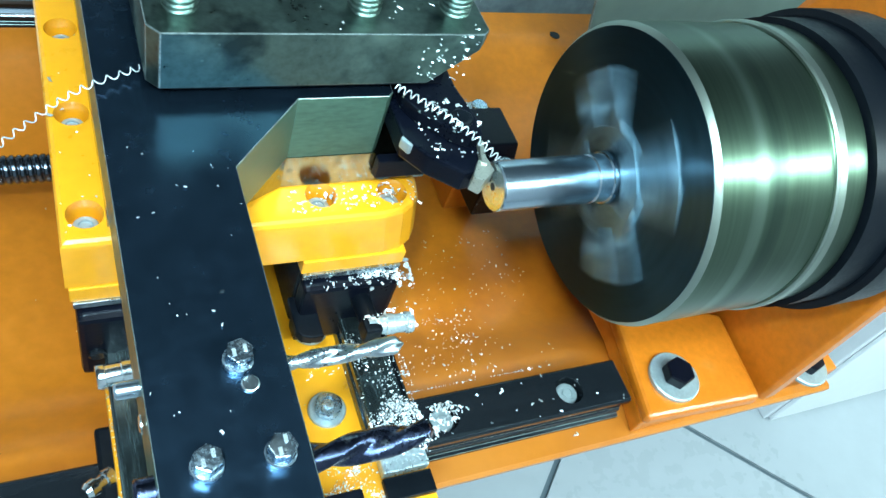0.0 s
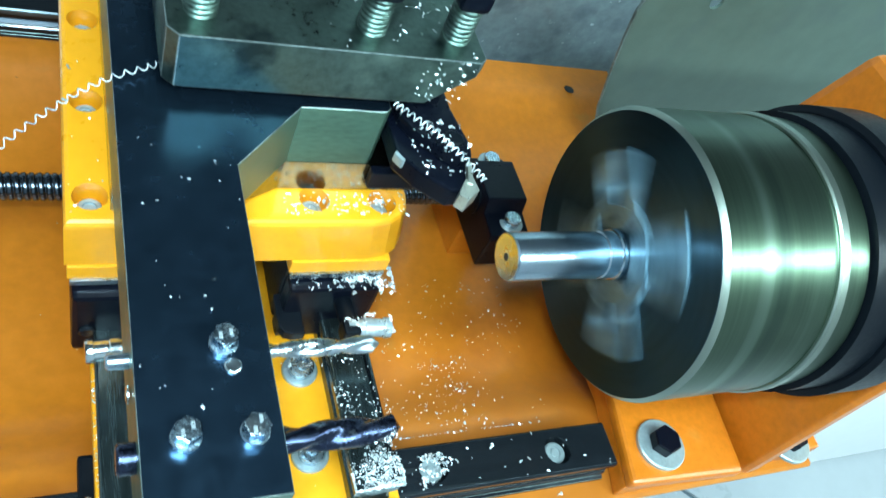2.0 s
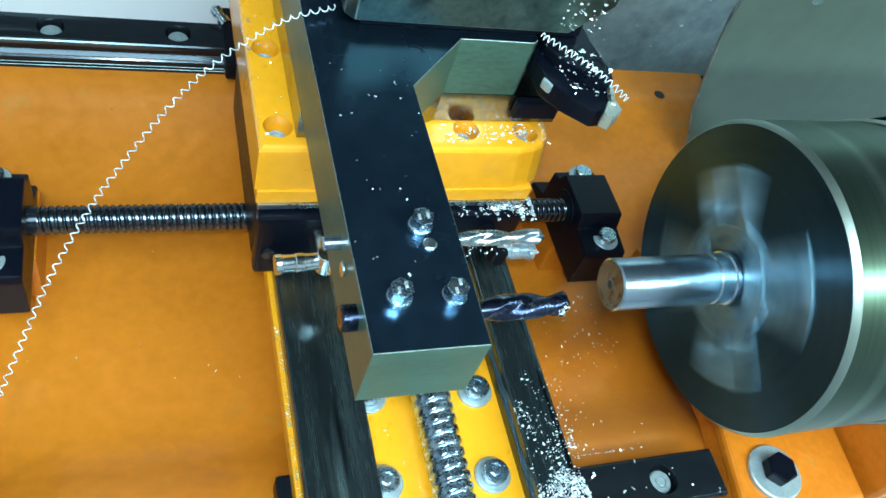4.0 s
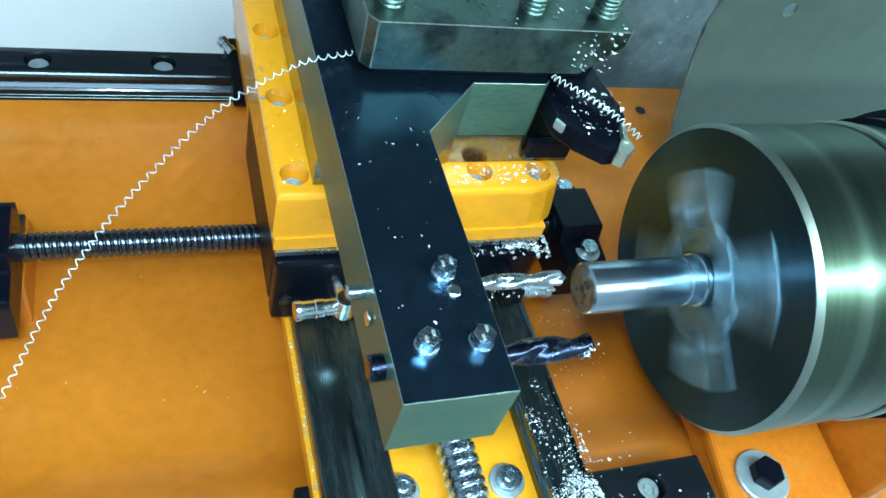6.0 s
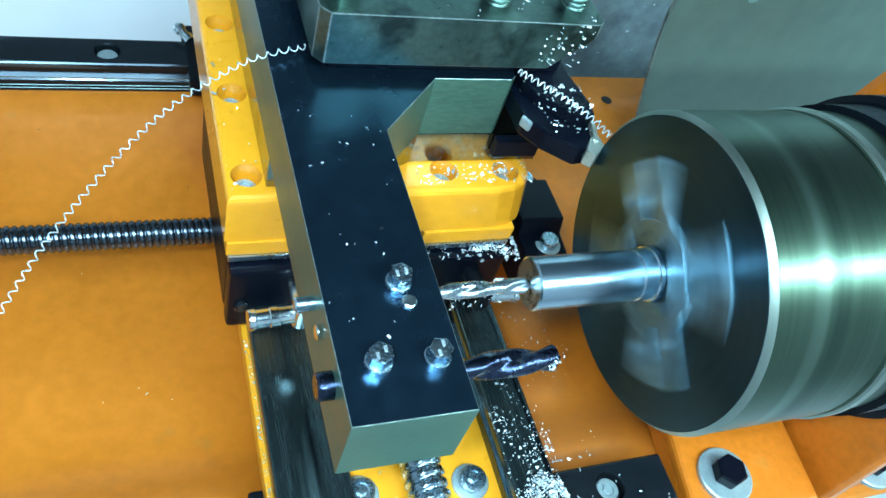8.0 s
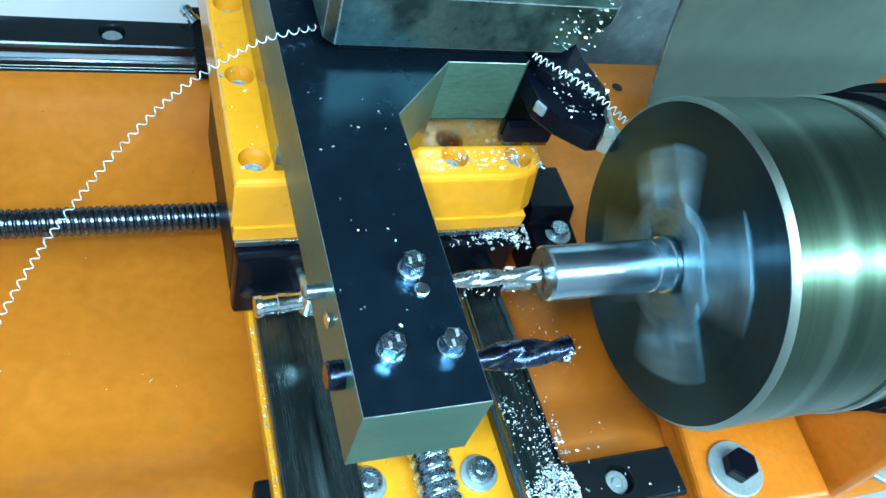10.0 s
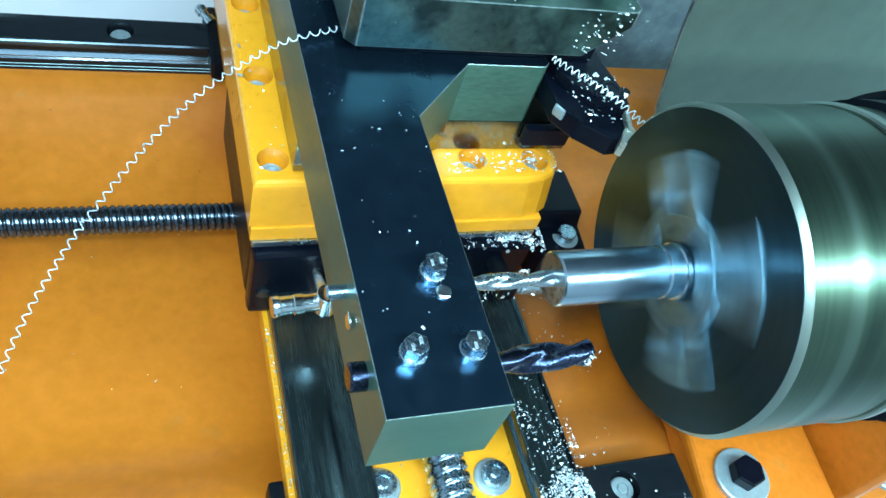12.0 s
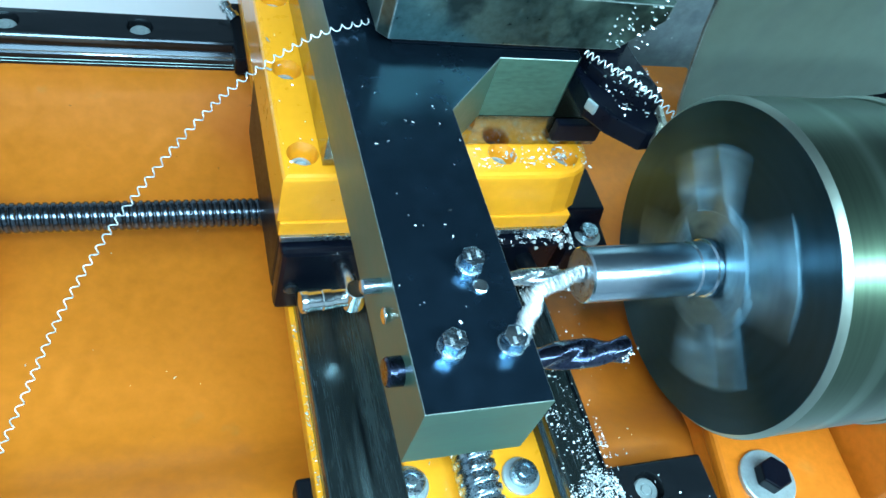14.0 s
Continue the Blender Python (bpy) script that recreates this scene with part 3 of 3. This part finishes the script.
for x, y in SUNK:
    part("socket_bolt", joined(turned(((0, 4.8), (3.4, 4.8), (4.0, 4.2), (4.0, 2.8), (3.0, 2.6)), (x, y, 139.2), (0, 0, 1), 20), hexagon(x, y, 142.0, 142.6, 3.4)), DULL_ZINC, slide, "zinc socket bolt")

nipple = thing("grease_elbow", (-128, 58, 108), "nickel-plated elbow grease fitting on the bearing truck", "fitting")
part("barrel", turned(((0, 4.6), (1, 5.0), (3, 5.0), (3.4, 4.4), (9, 4.4), (9.4, 4.8), (13, 4.8), (13.4, 4.2), (21, 4.2)), (-143, 47.5, 108), (1, 0.06, 0), 24), ZINC, nipple)
part("elbow", joined(rod((-119.5, 74, 98), (-119.5, 49, 107), 4.4), rod((-119.5, 48, 103), (-119.5, 48, 115), 4.8)), ZINC, nipple)

second = thing("grease_elbow", (-22, 58, 108), "chip-covered nickel elbow grease fitting on the bearing truck", "fitting")
part("barrel", turned(((0, 4.6), (1, 5.0), (3, 5.0), (3.4, 4.4), (9, 4.4), (9.4, 4.8), (13, 4.8), (13.4, 4.2), (21, 4.2)), (-9.5, 53, 103), (-1, 0.06, 0), 24), PALE_ZINC, second)
part("elbow", joined(rod((-27, 73, 96), (-28, 55, 101), 4.6), box(-33, -25, 49, 58, 96, 107, 1.4)), OILED, second, "black elbow body")

# ---- tool plate ----
plate = thing("tool_plate", (-110, 60, 150), "dark ground steel tool plate with an angled notch", "tool plate")
L_SHAPE = ((-133.2, -51), (-93.6, -51), (-93.9, 68.5), (-65.5, 99), (-30, 99), (-27.5, 101.5), (-27.5, 240), (-134, 240))
plate_body = part("plate", prism(L_SHAPE, 168.4, 200, 0.26, segs=1, top_only=True), GROUND_STEEL, plate, worn=0.6)
# Upright faces take the greener colour that carries their reflected light.
plate_body.data.materials.append(SIDE_SHEEN_STEEL)
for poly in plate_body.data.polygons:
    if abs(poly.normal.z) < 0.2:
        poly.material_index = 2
part("riser", prism(((-133.4, 86), (-92, 86), (-66, 98.6), (-2, 98.6), (-2, 236), (-133.4, 236)), 151.0, 168.2), RISER, plate, "polished steel riser under the plate")
for x, y, z, turn in ((-107.6, -3, 200, 0.2), (-121, -31.5, 200, 0.5), (-102.2, -32.2, 200, 0.9)):
    clamp = part("hex_bolt", joined(turned(((0, 4.4), (1.6, 4.4), (2, 4.0)), (x, y, z + 0.1), (0, 0, 1), 20), hexagon(x, y, z + 2, z + 6.6, 7.0, turn)), BOLT_ZINC, plate, "zinc hex clamping bolt")
    for side in (-1, 1):
        cx, cy = x + 1.6 * side * math.cos(turn), y + 2.1 * side * math.sin(turn)
        mark = box(cx - 0.55, cx + 0.55, cy - 1.2, cy + 1.2, z + 6.5, z + 6.9, 0.15, 1)
        part("head_mark", mark, PALE_ZINC, clamp, "raised bar on the bolt head")
part("set_screw", turned(((0, 2.6), (0.7, 2.6), (1.0, 2.2)), (-105.6, -10.5, 200), (0, 0, 1), 18), ZINC, plate, "zinc set screw")
part("side_screw", turned(((0, 2.8), (0.5, 2.8), (0.8, 2.2)), (-134, -11, 188), (-1, 0, 0), 18), ZINC, plate, "zinc set screw in the edge")

# ---- tool post ----
post = thing("tool_post", (-56, 140, 200), "scuffed milled steel tool post block with clamping studs", "tool post")
part("base", box(-110, -6, 105, 196, 200.2, 207, 0.4), BLACK_OXIDE, post)
block = prism(((-118, 206.5), (-16, 206.5), (4, 225), (4, 230), (-118, 230)), 99, 198, 0, "y", 1)
for spot, way in (((-118, 103.4, 0), (-0.75, -0.66, 0)), ((1.2, 99, 0), (0.7, -0.7, 0)), ((-118, 194, 0), (-0.7, 0.7, 0))):
    cut = bmesh.ops.bisect_plane(block, geom=list(block.verts) + list(block.edges) + list(block.faces), plane_co=spot, plane_no=way, clear_outer=True)
    bmesh.ops.holes_fill(block, edges=[e for e in block.edges if e.is_boundary])
bmesh.ops.recalc_face_normals(block, faces=block.faces)
bmesh.ops.bevel(block, geom=list(block.edges), offset=0.45, segments=2, profile=0.6, affect="EDGES", clamp_overlap=True)
part("top_block", block, BLOCK_STEEL, post, worn=0.5)
for x, y in ((-106, 114), (-42.4, 114), (-6.5, 114), (-101, 172), (-42.4, 172), (-9.8, 172)):
    stud = part("stud", thread((x, y, 229), (x, y, 247), 6.2, 2.2, 0.7, 18), BLOCK_STEEL, post, "threaded steel stud")
    part("square_head", box(x - 6.5, x + 6.5, y - 6.5, y + 6.5, 246, 262, 2.5), BLACK_OXIDE, stud)

tool = thing("turning_tool", (-10, 90, 172), "black turning tool with a carbide insert clamped in the post", "turning tool")
part("shank", prism(((-27, 99.5), (-27, 84), (-20, 74), (-8, 64), (0, 65), (4, 78), (0, 104), (0, 180), (-27, 180)), 182.5, 193, 1.2), BLACK_OXIDE, tool)
part("head", prism(((-24, 99.5), (-20, 91), (-9, 80), (-3, 76), (2.5, 77.5), (3.6, 84), (0.4, 104), (0, 180), (-24, 180)), 193.2, 199.5, 0.8), BLACK_OXIDE, tool, "oiled black clamping head", worn=0.5)
part("support_bar", box(-28, -5, 93.8, 98.3, 157.5, 168, 0.8), BLACK_OXIDE, tool)
part("insert", prism(((-7, 60.5), (-3.5, 57.5), (3, 62.5), (2.2, 70), (-2, 68)), 187.5, 195.5, 0.5), CARBIDE, tool, "pale carbide insert")
part("insert_edge", prism(((-1.5, 66), (0.5, 65), (3.4, 77), (1.6, 77.6)), 193.2, 196.5, 0.4), CARBIDE, tool, "pale ground insert edge")
part("clamp_screw", joined(turned(((0, 4.6), (1, 4.6), (1.4, 4.0), (0.9, 2.6), (0.9, 2.4)), (-3.6, 86, 199.4), (0, 0, 1), 24)), OILED, tool, "dark steel clamp screw")
part("chip_breaker", prism(((-28.2, 84.2), (-25.4, 79.4), (-23.5, 80.4), (-26.3, 86)), 187.5, 192.8, 1.1), DULL_ZINC, tool, "bright ground facet")


def twist_drill(name, y, r, shank_r, x_tip, x_plate, x_back, mat, label, turns, floor_r=0.56):
    d = thing(name, (x_plate, y, SPINDLE), label, "twist drill", "drills in the tool plate")
    bm = bmesh.new()
    steps, rows = 32, 90
    length = x_tip - x_plate
    rings = []
    for i in range(rows + 1):
        u = i / rows
        x = x_plate + length * u
        taper = 1.0 if u < 0.93 else max(0.08, 1 - (u - 0.93) / 0.07 * 0.95)
        ring = []
        for k in range(steps):
            a = 2 * math.pi * k / steps
            phase = a + u * turns * 2 * math.pi
            lobe = 0.5 + 0.5 * math.cos(2 * phase)
            rad = r * taper * (floor_r + (1 - floor_r) * min(1.0, lobe * 1.5) ** 0.8)
            ring.append(bm.verts.new((x, y + rad * math.cos(a), SPINDLE + rad * math.sin(a))))
        rings.append(ring)
    for a, b in zip(rings, rings[1:]):
        for k in range(steps):
            f = bm.faces.new((a[k], a[(k + 1) % steps], b[(k + 1) % steps], b[k]))
            f.smooth = True
    bm.faces.new(rings[0][::-1])
    bm.faces.new(rings[-1])
    bmesh.ops.recalc_face_normals(bm, faces=bm.faces)
    part("fluted_body", bm, mat, d, "spiral fluted cutting end")
    part("shank", rod((x_back, y, SPINDLE), (x_plate + 1, y, SPINDLE), shank_r, 28, 0.7), mat if mat is DRILL_DARK else BRIGHT, d, "plain round shank")
    return d


drill_a = twist_drill("twist_drill", -0.4, 3.0, 2.5, -53.6, -96, -140, FACED, "bright twist drill clamped through the tool plate", 1.0, 0.5)
drill_b = twist_drill("twist_drill", -31.0, 4.8, 4.6, -53.6, -96, -138.5, DRILL_DARK, "thick blue-black twist drill clamped through the tool plate", 0.85, 0.62)

# ---- turnings ----
def coil(path, radius, wire, pitch):
    """A wavy turning that follows a smooth path of points."""
    pts = [Vector(p) for p in path]
    out, dist = [], 0.0
    for i in range(len(pts) - 1):
        p0, p1, p2, p3 = pts[max(i - 1, 0)], pts[i], pts[i + 1], pts[min(i + 2, len(pts) - 1)]
        n = max(2, int((p2 - p1).length / (pitch / 8)))
        for k in range(n):
            u = k / n
            p = 0.5 * ((2 * p1) + (p2 - p0) * u + (2 * p0 - 5 * p1 + 4 * p2 - p3) * u * u + (3 * p1 - p0 - 3 * p2 + p3) * u ** 3)
            way = (p2 - p1).normalized()
            side = way.cross(Vector((0, 0, 1))).normalized()
            up = side.cross(way)
            a = dist / pitch * 2 * math.pi
            out.append(p + (side * math.cos(a) + up * math.sin(a)) * radius)
            dist += (p2 - p1).length / n
    return sweep(out, wire, 5)


long_curl = tagged(part("curled_turning", coil(((-118.1, 113.0, 203.4), (-138.4, 103.8, 203.6), (-155.1, 93.7, 200.2), (-171.6, 82.7, 193.9), (-188.0, 69.8, 183.2), (-205.8, 53.6, 168.0), (-217.0, 42.6, 156.2), (-229.6, 25.1, 142.8), (-240.6, 4.1, 129.0), (-249.4, -13.2, 117.3), (-256.7, -30.2, 106.2), (-263.1, -47.4, 94.9), (-269.2, -64.7, 83.5)), 1.05, 0.25, 4.2), CHIP), "long curled bright steel turning hanging off the tool post", "metal turning")
short_curl = tagged(part("curled_turning", coil(((-27, 101, 203), (-14, 88, 202.5), (-6, 76, 203), (3, 63, 201)), 1.4, 0.30, 2.8), CHIP), "short curled bright steel turning on the turning tool", "metal turning")


def chips(name, places, size, seed, label):
    return tagged(part(name, flakes(places, size, seed), CHIP), label, "metal chips", kind="stuff")


chips("bed_turnings", scatter(150, 3, (-40, 70), (40, 110), 0) + [(x, y, 26 * (0.5 + 0.5 * math.cos(math.pi * min(1, max(0, (y + 12) / 68)))) + 0.5) for x, y, z in scatter(280, 4, (-48, 50), (-8, 64), 0, (-16, 12, 30, 20, 0))] + scatter(16, 5, (-280, -160), (50, 240), 0) + scatter(14, 91, (30, 44), (-58, -50), 26.2, (36, -54, 3, 1.5, 1)), 0.58, 6, "small bright steel chips strewn over the bed")
chips("rail_turnings", scatter(30, 7, (-60, 66), (-46, -21), 47.8) + scatter(170, 8, (-50, -30), (-44, -26), 48, (-42.9, -33, 5, 5, 2)), 0.95, 9, "bright steel chips on the front guide rail")
slide_chips = chips("slide_turnings", scatter(110, 10, (-64, -8), (84, 97), 150.3) + scatter(26, 63, (-24, -13), (88, 98), 147, (-18.5, 92.5, 3, 3, 3)) + scatter(16, 44, (-149, -135), (84, 240), 150.3) + scatter(300, 11, (-54, -4), (70, 84), 107, (-14, 76, 9, 4, 5)) + scatter(40, 81, (-54, -14), (72, 84), 108) + scatter(90, 46, (-33, -10), (48, 60), 107.5, (-22, 53, 7, 3, 2)), 0.85, 12, "bright steel chips on the cross slide")
plate_chips = chips("plate_turnings", [(x, y, SPINDLE + 5.4 * math.cos((y + 30.5) / 7 * 1.4) - 0.4) for x, y, z in scatter(36, 51, (-62, -54), (-38, -29), 0, (-58, -36, 2.2, 1.6, 0))] + [(x, y, SPINDLE - 6.5 + (x % 3)) for x, y, z in scatter(50, 52, (-86, -66), (-5, 5), 0)] + scatter(26, 13, (-132, -95), (-49, 98), 200.1), 0.44, 14, "a few bright steel specks on the tool plate")
post_chips = chips("post_turnings", scatter(60, 15, (-60, 0), (100, 190), 230.2) + [(x, 98.7, z) for x, z, y in scatter(40, 16, (-22, 0), (208, 230), 0)] + [(random.Random(i).uniform(-24, 4), random.Random(i + 99).uniform(66, 96), 199.8) for i in range(60)], 0.85, 17, "bright steel chips on the tool post")
carriage_chips = chips("carriage_turnings", scatter(1500, 18, (-35, -12), (-50, -8), 80.1, (-20, -45, 7, 7, 6)) + scatter(420, 71, (-58, -32), (-76, -46), 60.2, (-42, -62, 7, 8, 3)) + scatter(60, 72, (-30, -9), (-60, -53), 66.6) + scatter(260, 61, (-35, -10), (-60, 20), 80.1, (-22, -22, 8, 16, 2)) + scatter(40, 19, (-100, -40), (-60, 30), 60.2) + scatter(120, 45, (-139.4, -137.6), (-60, 66), 62) + scatter(160, 20, (-138, -117), (-70, -20), 80.1, (-128, -55, 8, 8, 3)), 0.52, 21, "heaped bright steel chips on the carriage")

def strand(name, length, sag, label):
    """A tight spiral turning along its own -x axis, rooted at its origin."""
    path = [(-length * k / 6, 0.35 * math.sin(k * 1.9), sag * math.sin(math.pi * k / 6)) for k in range(7)]
    return tagged(part(name, coil(path, 1.9, 0.55, 1.8), CHIP), label, "metal turning", "turnings from the drill")


flung = strand("spiral_turning", 86, 7, "long tight spiral steel turning flung from the drill")
root_curl = strand("spiral_turning", 28, 1.5, "short tight spiral steel turning at the drill tip")
tail_curl = strand("spiral_turning", 33, 2, "tight spiral steel turning trailing from the drill")

# ---- floor tiles ----
def clipped(poly, x0, x1, y0, y1):
    """A convex polygon cut to a rectangle."""
    for axis, limit, sign in ((0, x0, 1), (0, x1, -1), (1, y0, 1), (1, y1, -1)):
        out = []
        for p, q in zip(poly, poly[1:] + poly[:1]):
            a, b = (p[axis] - limit) * sign, (q[axis] - limit) * sign
            if a >= 0:
                out.append(p)
            if a * b < 0:
                u = a / (a - b)
                out.append((p[0] + (q[0] - p[0]) * u, p[1] + (q[1] - p[1]) * u))
        poly = out
        if len(poly) < 3:
            return []
    return poly


floor = bpy.data.objects["floor"]
for i in range(-6, 5):
    for j in range(-5, 6):
        corners = []
        for a, b in ((-499, -499), (499, -499), (499, 499), (-499, 499)):
            u, v = 1188 / 1.4142 + (i + 0.5) * 1010 + a, 405 / 1.4142 + (j + 0.5) * 1010 + b
            corners.append(((u + v) / 1.4142, (u - v) / 1.4142))
        shape = clipped(corners[::-1], -2596, 3596, -2596, 3196)
        if shape:
            part("tile", prism(shape, FLOOR - 6, FLOOR), TILE, floor)


def motions():
    spin = [(k / 30, pose(0, 0, SPINDLE * U, -78 * k)) for k in range(421)]
    walk(chuck, spin)
    walk(bar, [(t, m @ pose(-26 * U, 0, 0)) for t, m in spin])
    for ob in (slide, nipple, second, plate, post, tool, drill_a, drill_b, short_curl, slide_chips, plate_chips, post_chips):
        x, y, z = ob.location
        walk(ob, [(t, pose(x + dx * U, y + dy * U, z)) for t, dx, dy in SLIDE_ROWS])
    sway = ((0, 1.9, -1.0), (2, 2.8, -3.1), (3, 3.1, -1.4), (6, -2.9, 4.1), (8.5, -2.4, 0.2), (14, -1.6, -1.1))
    anchor = Vector((-118.1, 113.0, 203.4))
    rows = []
    for t, dx, dy in SLIDE_ROWS:
        k = max(i for i, row in enumerate(sway[:-1]) if row[0] <= t)
        (u0, a0, b0), (u1, a1, b1) = sway[k], sway[k + 1]
        u = (t - u0) / (u1 - u0)
        rows.append((t, pose((anchor.x + dx) * U, (anchor.y + dy) * U, anchor.z * U, 0, b0 + (b1 - b0) * u, a0 + (a1 - a0) * u) @ Matrix.Translation(-anchor * U)))
    walk(long_curl, rows)

    def at(x, y, z, turn, dip=0):
        return pose(x * U, y * U, z * U, 0, dip, turn)

    walk(flung, [(0, at(45, 0, SPINDLE, 0)), (10.3, at(45, 0, SPINDLE, 0)), (11.1, at(-50, 0, SPINDLE, 0)), (11.3, at(-55, -1, SPINDLE, -20, 6)), (11.4, at(-57, -4, SPINDLE + 4, 38, 12)),
                 (11.5, at(-330, -330, 330, 60, 10)), (11.8, at(-620, -560, -300, 80)), (12.2, at(-700, -600, FLOOR + 4, 90)), (14.0, at(-700, -600, FLOOR + 4, 90))])
    walk(root_curl, [(0, at(30, 0, SPINDLE, 0)), (12.6, at(30, 0, SPINDLE, 0)), (12.85, at(-50, 0, SPINDLE, 5)), (13.0, at(-54.2, -1, SPINDLE, 28)), (13.2, at(-54.2, 0, SPINDLE, 12)), (13.4, at(-54.4, -1, SPINDLE, 36)),
                     (13.5, at(-54.6, -1.5, SPINDLE + 1, 42, 12)), (13.6, at(-54.4, 0, SPINDLE, 20)), (13.7, at(-54.2, 1, SPINDLE, -38)), (13.8, at(-54.4, 0, SPINDLE, 30)), (13.9, at(-54.4, -1, SPINDLE, 60)), (14.0, at(-53.5, 0, SPINDLE + 2, 21))])
    walk(tail_curl, [(0, at(40, 0, SPINDLE, 0)), (13.6, at(40, 0, SPINDLE, 0)), (13.8, at(-40, 0, SPINDLE, 10)), (13.9, at(-62, -14, SPINDLE + 1, 62)), (14.0, at(-74, -7.5, SPINDLE + 3, 52, 22))])
    for ob in (carriage, carriage_chips):
        x, y, z = ob.location
        walk(ob, [(t, pose(x + dx * U, y, z)) for t, dx, dy in SLIDE_ROWS])


motions()
